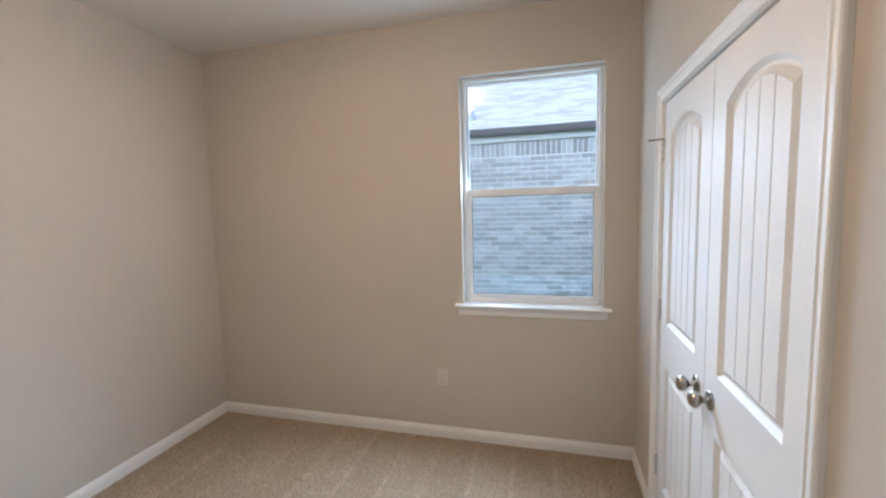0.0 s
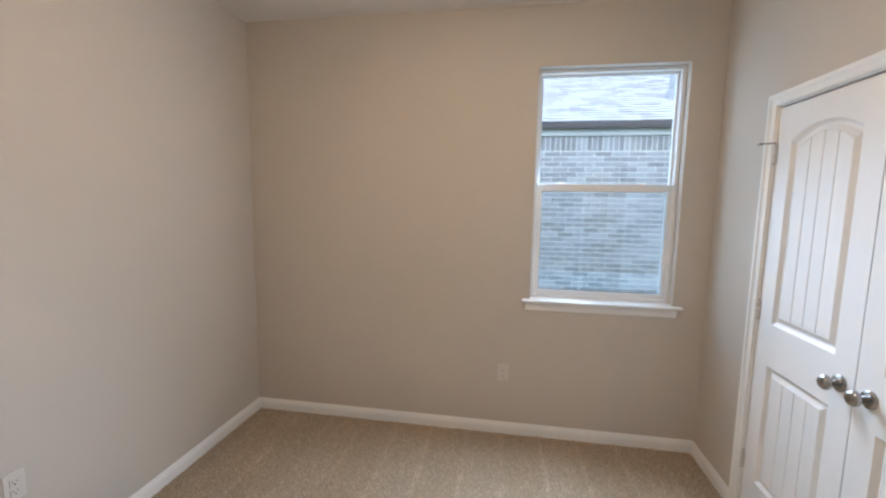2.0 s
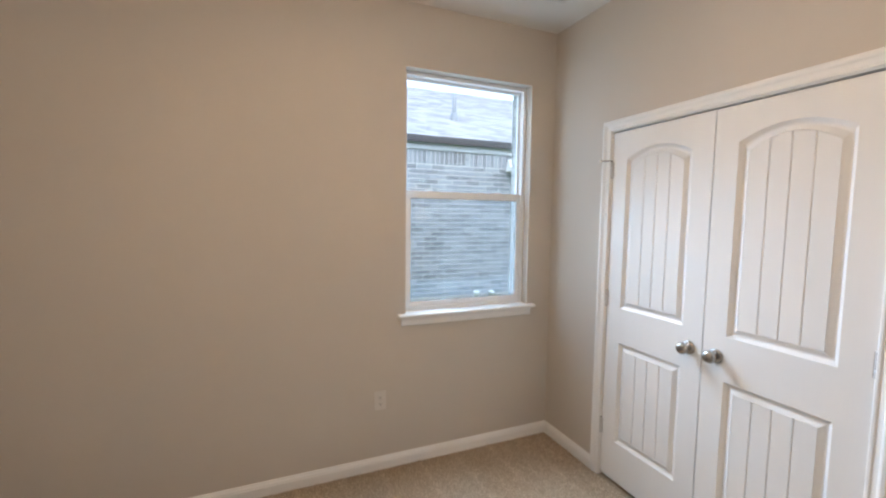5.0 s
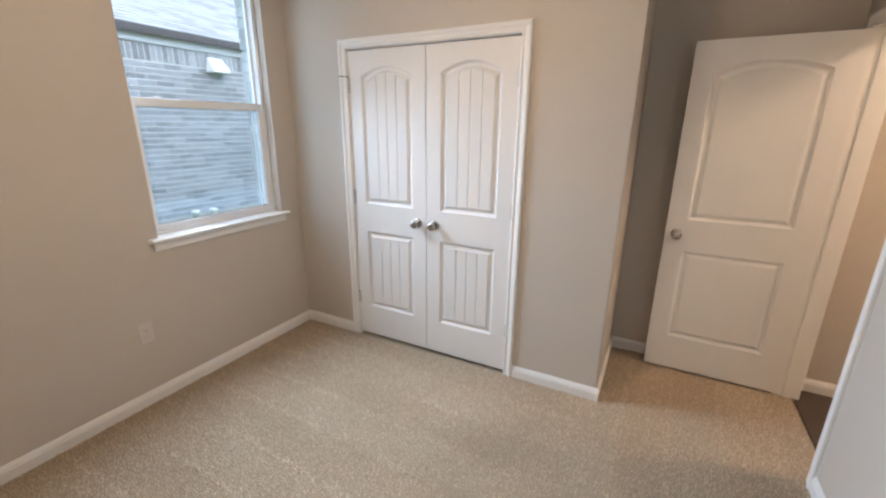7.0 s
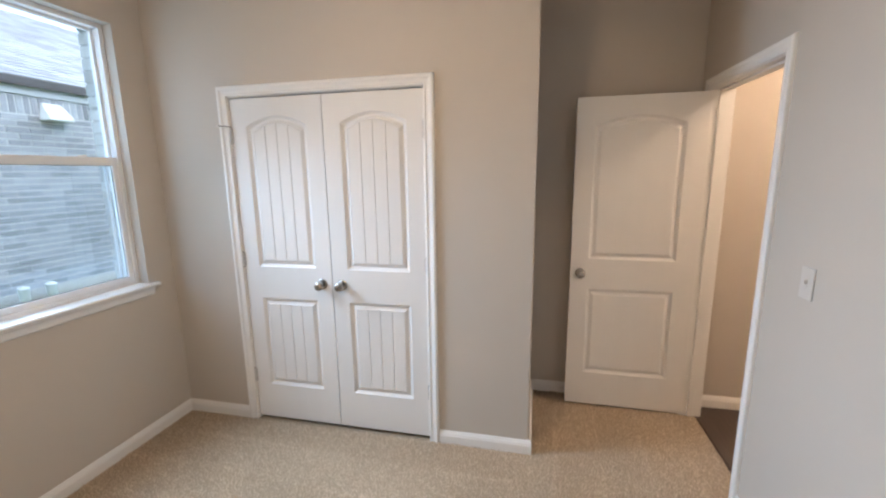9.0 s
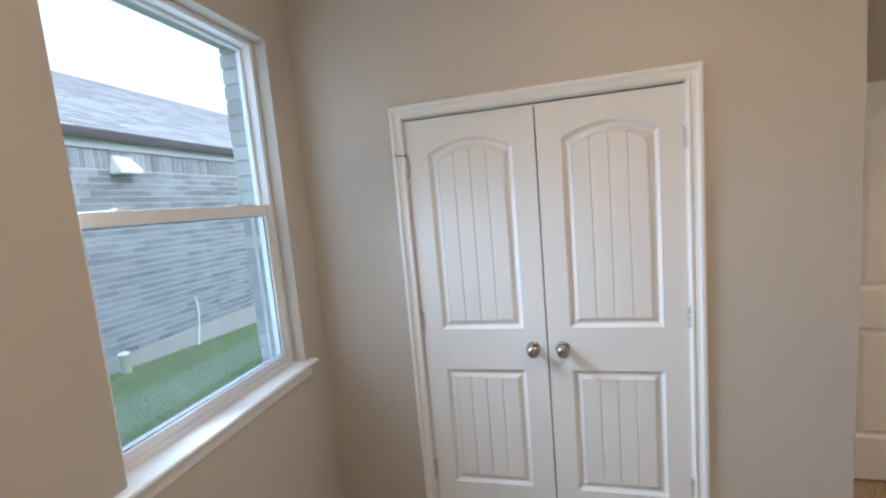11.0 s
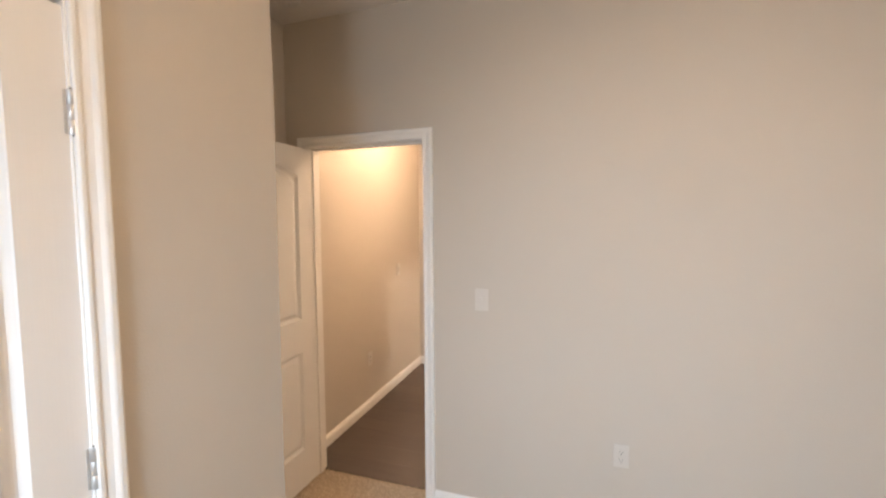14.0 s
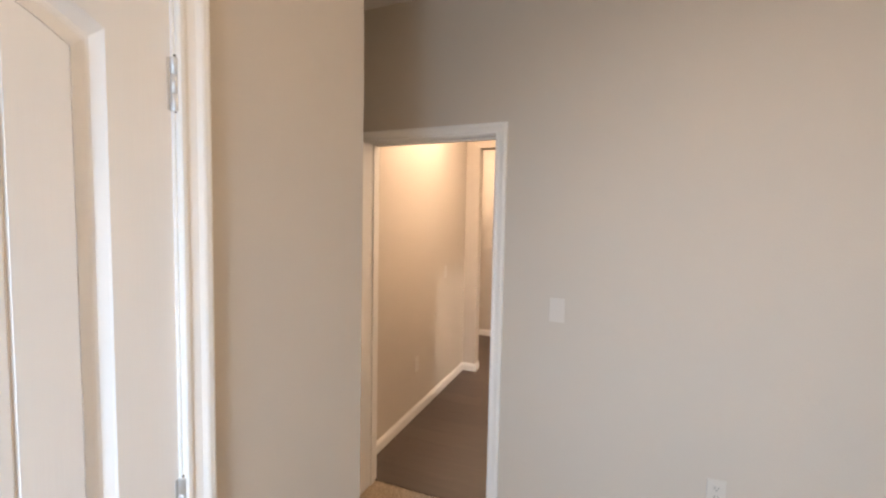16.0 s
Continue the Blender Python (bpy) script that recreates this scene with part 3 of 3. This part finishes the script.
def light_switch(m):
    ob = plate("light_switch", m, "white toggle light switch on the wall", "light switch")
    lever = boxed(-0.005, 0.005, -0.016, -0.005, -0.002, 0.014, 0.002)
    part("toggle", lever, IVORY, ob)
    part("surround", boxed(-0.008, 0.008, -0.0075, -0.0055, -0.016, 0.016, 0.001), IVORY, ob)
    for z in (-0.030, 0.030):
        part("screw", lathe(bmesh.new(), ((0, 0.0072), (0.0024, 0.0068), (0.003, 0.0055)), 10, pose(0, 0, z, 90, 0, 0)), IVORY, ob)
    return ob


outlet(pose(-1.222, 0, 0.437))
outlet(pose(-1.18, SOUTH, 0.455, 0, 0, 180))
outlet(pose(WEST, -1.549, 0.475, 0, 0, 90))
outlet(pose(EAST, -4.257, 0.43, 0, 0, -90), "white duplex power outlet on the hallway wall")
light_switch(pose(-0.483, SOUTH, 1.19, 0, 0, 180))
light_switch(pose(EAST, -4.87, 1.14, 0, 0, -90))


def ceiling_lamp(m, glass, label):
    ob = thing("ceiling_light", m, label, "ceiling light")
    part("canopy", lathe(bmesh.new(), ((0, 0), (0.070, 0), (0.072, -0.010), (0.060, -0.022), (0.014, -0.028), (0.010, -0.10), (0, -0.10)), 32), NICKEL, ob, "round satin nickel canopy and stem")
    part("glass_bowl", lathe(bmesh.new(), ((0.0, -0.098), (0.10, -0.096), (0.165, -0.100), (0.172, -0.108), (0.160, -0.140), (0.130, -0.170), (0.085, -0.190), (0.035, -0.199), (0, -0.200)), 40), glass, ob, "lit opal glass bowl")
    part("finial", lathe(bmesh.new(), ((0.012, -0.199), (0.013, -0.206), (0.008, -0.213), (0, -0.216)), 16), NICKEL, ob)
    return ob


ceiling_lamp(pose(-1.48, -1.60, H), LAMP, "lit semi-flush ceiling light with opal glass bowl")
ceiling_lamp(pose(0.12, -4.35, H), HALL_LAMP, "lit semi-flush ceiling light in the hallway")
ceiling_lamp(pose(0.60, -6.15, H), HALL_LAMP, "lit semi-flush ceiling light beyond the hallway")

side_lamp = thing("globe_light", pose(-1.28, -4.92, H), "lit small opal globe light in the side room", "ceiling light")
part("canopy", lathe(bmesh.new(), ((0, 0), (0.055, 0), (0.057, -0.010), (0.020, -0.022), (0.018, -0.130), (0, -0.130)), 24), NICKEL, side_lamp)
part("globe", lathe(bmesh.new(), [(0.06 * math.sin(math.pi * i / 12), -0.185 + 0.06 * math.cos(math.pi * i / 12)) for i in range(13)], 24), SIDE_LAMP, side_lamp, "lit opal glass globe")

smoke = thing("smoke_detector", pose(0.50, -3.02, H), "round white smoke detector on the ceiling", "smoke detector")
part("housing", lathe(bmesh.new(), ((0, 0), (0.066, 0), (0.068, -0.008), (0.066, -0.014), (0.060, -0.018), (0.058, -0.030), (0.050, -0.038), (0, -0.040)), 36), PLASTIC, smoke)
part("test_button", lathe(bmesh.new(), ((0.012, -0.0395), (0.012, -0.042), (0, -0.043)), 16), PLASTIC, smoke)

vent = thing("ceiling_vent", pose(-0.388, -0.485, H), "white slatted air register in the ceiling", "air vent")
part("backing", boxed(-0.135, 0.135, -0.115, 0.115, -0.002, -0.001), SHADED_REGISTER, vent)
part("vent_frame", frame_ring(bmesh.new(), -0.158, 0.158, -0.138, 0.138, 0.026, 0.026, 0.026, 0, 0.008, 0.002), PLASTIC, vent, m=pose(0, 0, 0, -90, 0, 0))
part("divider", boxed(-0.006, 0.006, -0.113, 0.113, -0.011, -0.002, 0.001), PLASTIC, vent)
for side in (-1, 1):
    for i in range(7):
        part("slat", boxed(-0.0085, 0.0085, -0.113, 0.113, -0.0008, 0.0008), SHADED_REGISTER, vent, m=pose(side * (0.018 + i * 0.018), 0, -0.007, 0, -34 * side, 0))


# ---- outside ----
def ground_z(x, y):
    near = max(0.0, 1.0 - abs(y - 1.6) / 6)
    return (0.27 - 0.075 * (min(max(x, -1.0), 6.0) - 1.0)) * near + 0.03


def ground_sheet():
    bm = bmesh.new()
    xs = [-3000, -600, -100, -30, -12] + [-8 + i * 0.5 for i in range(45)] + [20, 40, 110, 600, 3000]
    ys = [0.24 + i * 0.3 for i in range(14)] + [5, 6.5, 9, 14, 30, 110, 600, 3000]
    back = [-3000, -600, -100, -30, -12, -7.3]
    rows = [[bm.verts.new((x, y, ground_z(x, y) - 0.002 * math.sin(9 * x + 5 * y))) for x in xs] for y in ys]
    for a, b in zip(rows, rows[1:]):
        for i in range(len(xs) - 1):
            bm.faces.new([a[i], a[i + 1], b[i + 1], b[i]])
    far = [[bm.verts.new((x, y, -0.14)) for x in xs] for y in (*back, 0.2395)] + [rows[0]]
    for a, b in zip(far, far[1:]):
        for i in range(len(xs) - 1):
            bm.faces.new([a[i], a[i + 1], b[i + 1], b[i]])
    return bm


structure("ground", ground_sheet(), SOIL, "green lawn ground between the houses", "lawn")

HY = 3.18      # face of the neighbouring house
NX0, NX1 = -9.0, 10.0
house = thing("neighbour_house", pose(0, HY, 0), "pale grey brick house with shingle roof next door", "house")
part("wall", boxed(NX0, NX1, 0.006, 8.2, -0.3, 2.62), MORTAR, house, "white mortar and brick side wall")
part("foundation", boxed(NX0, NX1, -0.012, 0.005, -0.3, 0.366, 0.004), CONCRETE, house, "exposed concrete foundation strip")
part("frieze_board", boxed(NX0, NX1, -0.022, 0.0055, 2.492, 2.62, 0.003), SHADED_EAVES, house, "frieze board greyed for the shade under the eave")
part("soffit", boxed(NX0, NX1, -0.036, -0.0225, 2.600, 2.615), SHADED_EAVES, house)
part("fascia", boxed(NX0, NX1, -0.056, -0.0365, 2.585, 2.672, 0.003), GUTTER, house, "dark brown fascia board")
gutter = bmesh.new()
gp = [(-0.057, 2.662), (-0.057, 2.575), (-0.100, 2.575), (-0.110, 2.601), (-0.118, 2.643), (-0.121, 2.662), (-0.119, 2.662), (-0.115, 2.642), (-0.107, 2.603), (-0.098, 2.579), (-0.059, 2.579), (-0.059, 2.662)]
ends = [[gutter.verts.new((x, y, z)) for y, z in gp] for x in (NX0, NX1)]
for i in range(len(gp)):
    j = (i + 1) % len(gp)
    gutter.faces.new([ends[0][i], ends[0][j], ends[1][j], ends[1][i]])
part("gutter", gutter, GUTTER, house, "dark brown metal gutter")
RY, RZ = 4.10, 4.62
roof = part("roof", bmesh.new(), SHINGLE, house, "weathered grey asphalt shingle roof")
deck = bmesh.new()
dv = [[deck.verts.new((x, y, z)) for y, z in ((-0.10, 2.655), (RY, RZ), (8.56, 2.655), (8.56, 2.60), (-0.10, 2.60))] for x in (NX0, NX1)]
for i in range(5):
    j = (i + 1) % 5
    deck.faces.new([dv[0][i], dv[0][j], dv[1][j], dv[1][i]])
deck.faces.new(dv[0])
deck.faces.new(dv[1])
old = roof.data
roof.data = mesh_of("roof", deck, SHINGLE)
bpy.data.meshes.remove(old)


def shingles():
    rng = random.Random(4)
    verts, faces = [], []
    length = math.hypot(RY + 0.12, RZ - 2.655)
    dy, dz = (RY + 0.12) / length, (RZ - 2.655) / length
    rows = int(length / 0.14)
    for r in range(rows):
        x = NX0 - rng.random() * 0.3
        while x < NX1:
            w = rng.choice((0.16, 0.22, 0.30))
            s0 = r * 0.14 - rng.choice((0.0, 0.0, 0.012))
            s1 = s0 + 0.17
            up = 0.011 + rng.random() * 0.004
            k = len(verts)
            for px, s, lift in ((x, s0, up), (x + w - 0.004, s0, up), (x + w - 0.004, s1, 0.002), (x, s1, 0.002), (x, s0, 0.0), (x + w - 0.004, s0, 0.0)):
                verts.append((px, -0.12 + dy * s - dz * lift, 2.660 + dz * s + dy * lift))
            faces += [(k, k + 1, k + 2, k + 3), (k + 4, k + 5, k + 1, k), (k + 4, k, k + 3), (k + 1, k + 5, k + 2)]
            x += w
    me = bpy.data.meshes.new("shingles")
    me.from_pydata(verts, [], faces)
    me.materials.append(SHINGLE)
    ob = new("shingles", me)
    ob.parent = roof
    return tagged(ob, "overlapping grey shingle tabs", kind="stuff")


shingles()
for px, py, pz in ((1.12, 1.02, 3.21), (-1.66, 0.40, 2.90)):
    pipe = lathe(bmesh.new(), ((0.0, 0.43), (0.034, 0.43), (0.038, 0.428), (0.038, -0.09), (0, -0.09)), 16)
    vent_pipe = part("plumbing_vent", pipe, PIPE, house, "weathered grey plumbing vent pipe on the roof", m=pose(px, py, pz))
    part("pipe_flashing", lathe(bmesh.new(), ((0.0395, 0.10), (0.058, 0.095), (0.062, 0.085), (0.075, 0.0), (0.075, -0.06)), 20), PIPE, vent_pipe, "grey rubber pipe flashing")

hood = bmesh.new()
hv = [hood.verts.new(p) for p in ((-0.10, 0, 0.09), (0.10, 0, 0.09), (0.13, 0, -0.10), (-0.13, 0, -0.10), (-0.10, -0.03, 0.09), (0.10, -0.03, 0.09), (0.13, -0.16, -0.07), (-0.13, -0.16, -0.07), (-0.13, -0.16, -0.10), (0.13, -0.16, -0.10))]
for f in ((0, 1, 5, 4), (4, 5, 6, 7), (7, 6, 9, 8), (0, 4, 7, 8, 3), (1, 2, 9, 6, 5), (0, 3, 2, 1), (3, 8, 9, 2)):
    hood.faces.new([hv[i] for i in f])
bmesh.ops.bevel(hood, geom=hood.edges[:], offset=0.006, segments=2, affect="EDGES")
part("vent_hood", hood, FRIEZE, house, "white sheet-metal exhaust hood", m=pose(1.67, -0.002, 2.34))

cable = thing("hanging_cable", pose(2.27, HY - 0.02, 0.05), "loose white cable hanging down the brick wall", "cable")
part("jacket", sweep(bmesh.new(), [(0.06, 0.01, 0.70), (0.07, -0.01, 0.62), (0.055, -0.03, 0.52), (0.04, -0.03, 0.40), (0.0, -0.04, 0.25), (-0.04, -0.06, 0.12), (-0.05, -0.10, 0.05), (0.0, -0.16, 0.06), (0.06, -0.20, 0.10)], 0.011), CABLE, cable)
for x in (1.00, 1.26):
    cap = thing("drain_cap", pose(x, HY - 0.14, ground_z(x, HY - 0.14)), "white plastic drain cleanout cap by the wall", "drain cap", group="drain caps by the wall")
    part("riser", lathe(bmesh.new(), ((0.045, -0.1), (0.045, 0.185), (0.052, 0.187), (0.052, 0.205), (0.046, 0.21), (0.0, 0.21)), 20), CABLE, cap)
    part("plug", boxed(-0.014, 0.014, -0.014, 0.014, 0.2095, 0.227, 0.003), CABLE, cap)

veneer = tagged(thing("exterior_brickwork", pose(0, 0.24, 0), "white-washed brick outer face round the window", "brick wall"), kind="structure")
part("mortar", slab_with_holes((WEST - 0.12, EAST + 0.115), (-0.12, H), [(WX0 - 0.007, WX1 + 0.007, WZ0 - 0.02, WZ1)], -0.0995, -0.006, along_x), MORTAR, veneer)


def lawn():
    rng = np.random.default_rng(7)
    n = 26000
    x, y = rng.uniform(-2.2, 7.0, n), rng.uniform(0.30, 3.14, n)
    z = np.array([ground_z(a, b) for a, b in zip(x, y)]) - 0.004
    turn, tall = rng.uniform(0, 6.283, n), rng.uniform(0.025, 0.05, n)
    lean = rng.uniform(-0.03, 0.03, (n, 2))
    wx, wy = 0.0035 * np.cos(turn), 0.0035 * np.sin(turn)
    co = np.empty((n, 3, 3))
    co[:, 0] = np.stack([x - wx, y - wy, z], 1)
    co[:, 1] = np.stack([x + wx, y + wy, z], 1)
    co[:, 2] = np.stack([x + lean[:, 0], y + lean[:, 1], z + tall], 1)
    me = bpy.data.meshes.new("grass")
    me.from_pydata(co.reshape(-1, 3), [], np.arange(3 * n).reshape(-1, 3))
    me.materials.append(GRASS)
    return tagged(new("grass", me), "short green lawn grass beside the house", "grass", kind="stuff")


lawn()


# ---- bricks, planks and pile last ----
def brick_mesh(w, d, h, mat=BRICK):
    bm = boxed(0, w, 0, d, 0, h, 0.0)
    bmesh.ops.bevel(bm, geom=[e for e in bm.edges if all(v.co.y < 1e-6 for v in e.verts)], offset=0.004, segments=1, affect="EDGES")
    return mesh_of("brick", bm, mat)


def brickwork(parent, x0, x1, z0, z1, facing, depth, holes, near, seed, mats=(BRICK, BRICKS)):
    """Running bond. Bricks inside `near` are objects; the rest are one joined part."""
    rng = random.Random(seed)
    L, C, J = 0.222, 0.0685, 0.0105
    whole, rest_v, rest_f, shared = [], [], [], {}
    row = 0
    z = z0
    while z + C <= z1 + 1e-6:
        x = x0 - (L / 2 if row % 2 else 0)
        spans = []
        while x < x1:
            spans.append((max(x, x0), min(x + L - J, x1)))
            x += L
        for a, b in spans:
            pieces = [(a, b)]
            for h in holes:
                if h[2] - C + J < z < h[3]:
                    pieces = [q for p, e in pieces for q in ((p, min(e, h[0])), (max(p, h[1]), e)) if q[1] - q[0] > 0.025]
            for p, e in pieces:
                w = round(e - p, 3)
                if w < 0.025:
                    continue
                if near[0] < (p + e) / 2 < near[1] and near[2] < z < near[3]:
                    if w not in shared:
                        shared[w] = brick_mesh(w, depth, C - J, mats[0])
                    ob = new("brick", shared[w])
                    ob.parent = parent
                    ob.location = (p, facing + rng.uniform(-0.0025, 0.0025), z)
                else:
                    k = len(rest_v)
                    y0, y1 = facing + rng.uniform(-0.0025, 0.0025), facing + depth
                    rest_v += [(p, y0, z), (e, y0, z), (e, y0, z + C - J), (p, y0, z + C - J), (p, y1, z), (e, y1, z), (e, y1, z + C - J), (p, y1, z + C - J)]
                    rest_f += [(k, k + 1, k + 2, k + 3), (k + 1, k + 5, k + 6, k + 2), (k + 4, k, k + 3, k + 7), (k + 3, k + 2, k + 6, k + 7), (k + 4, k + 5, k + 1, k)]
        z += C
        row += 1
    me = bpy.data.meshes.new("further_bricks")
    me.from_pydata(rest_v, [], rest_f)
    me.materials.append(mats[1])
    ob = new("further_bricks", me)
    ob.parent = parent
    tagged(ob, "pale grey bricks in running bond", kind="stuff")


brickwork(house, -6.0, 8.0, 0.372, 2.29, 0.0, 0.03, [], (-0.95, 1.15, 0.3, 2.3), 11)
soldier = brick_mesh(0.058, 0.03, 0.192)
for i in range(200):
    x = -5.98 + i * 0.0685
    ob = new("soldier_brick", soldier)
    ob.parent = house
    ob.location = (x, random.uniform(-0.0025, 0.0025), 2.294)
brickwork(veneer, WX1 - 13 * 0.222, EAST + 0.1, -0.06, H - 0.05, -0.0935, 0.0935, [(WX0, WX1, WZ0 - 0.03, WZ1 + 0.002)], (-1.30, 0.05, 0.9, 2.45), 5, (OWN_BRICK, OWN_BRICKS))


def hall_planks():
    rng = random.Random(3)
    shared = {}
    y = SEAM - 0.012
    row = 0
    while y > -6.9:
        x = -1.38 - rng.random() * 0.9
        y1 = max(y - 0.178, -6.9)
        while x < 2.2:
            a, b = max(x, -1.285 if y < -5.56 else -0.385), min(x + 1.22, 2.2 if y < -5.44 else EAST)
            if b - a > 0.04:
                key = (round(b - a - 0.0008, 4), round(y - y1 - 0.0008, 4))
                if key not in shared:
                    shared[key] = mesh_of("plank", boxed(0, key[0], 0, key[1], -0.006, 0.0, 0.0006), PLANK)
                ob = new("plank", shared[key])
                ob.parent = hall_floor
                ob.location = (a, y1, 0)
            x += 1.22
        y -= 0.178
        row += 1
    part("threshold_strip", boxed(-0.152, 0.587, SEAM - 0.012, SEAM + 0.004, -0.005, 0.003, 0.001), SUBFLOOR, hall_floor, "thin dark transition strip at the carpet edge")


hall_planks()


def carpet_pile():
    """Tufts over the carpet, leaning to and fro in the bands that a vacuum cleaner left."""
    rng = np.random.default_rng(12)
    step = 0.0092
    gx, gy = np.meshgrid(np.arange(WEST + 0.004, EAST - 0.004, step), np.arange(SEAM + 0.004, -0.004, step))
    x = (gx + rng.uniform(-0.4, 0.4, gx.shape) * step).ravel()
    y = (gy + rng.uniform(-0.4, 0.4, gy.shape) * step).ravel()
    keep = ~((x > -0.014) & (y > END - 0.014)) & ~((y < SOUTH + 0.002) & ((x < -0.150) | (x > 0.585)))
    x, y = x[keep], y[keep]
    n = len(x)
    nook = (y < END + 0.05) & (x > -0.9)
    along, across = np.where(nook, x, y), np.where(nook, y, x + 0.012 * np.sin(2.1 * y))
    band = across / 0.245 + 0.06 * np.sin(3.1 * along)
    ridge = np.exp(-((band - np.round(band)) * 0.245 / 0.012) ** 2)
    ridge *= 0.35 + 0.65 * (np.sin(2.4 * along + 1.7 * np.round(band) * np.round(band)) > -0.35)
    lean = np.where(np.floor(band) % 2 == 0, 0.0016, -0.0016) + 0.0035 * ridge
    patch = 0.0012 * np.sin(5.1 * x + 2.3 * np.sin(3.7 * y)) * np.cos(4.3 * y + 1.9 * np.sin(2.9 * x))
    turn = rng.uniform(0, 6.283, n)
    tall = 0.0045 + 0.0095 * rng.random(n) ** 0.7 + 0.004 * ridge
    # ridge tufts are wider and hide the darkened backing, so stripes read lighter
    r = 0.0049 + 0.0024 * ridge + rng.normal(0, 0.0004, n)
    co = np.empty((n, 4, 3))
    for k in range(3):
        co[:, k] = np.stack([x + r * np.cos(turn + 2.094 * k), y + r * np.sin(turn + 2.094 * k), np.full(n, -0.002)], 1)
    co[:, 3] = np.stack([x - 0.34 * lean + patch + rng.normal(0, 0.0025, n), y + lean + patch + rng.normal(0, 0.0025, n), tall], 1)
    base = np.arange(n) * 4
    faces = np.concatenate([np.stack([base, base + 1, base + 3], 1), np.stack([base + 1, base + 2, base + 3], 1), np.stack([base + 2, base, base + 3], 1)])
    me = bpy.data.meshes.new("carpet_pile")
    me.vertices.add(4 * n)
    me.vertices.foreach_set("co", co.ravel())
    me.loops.add(faces.size)
    me.loops.foreach_set("vertex_index", faces.ravel().astype(np.int32))
    me.polygons.add(len(faces))
    me.polygons.foreach_set("loop_start", np.arange(0, faces.size, 3, dtype=np.int32))
    me.update(calc_edges=True)
    me.materials.append(CARPET)
    ob = new("carpet_pile", me)
    ob.parent = carpet_floor
    return tagged(ob, "beige twisted carpet tufts with vacuum bands", kind="stuff")


carpet_pile()
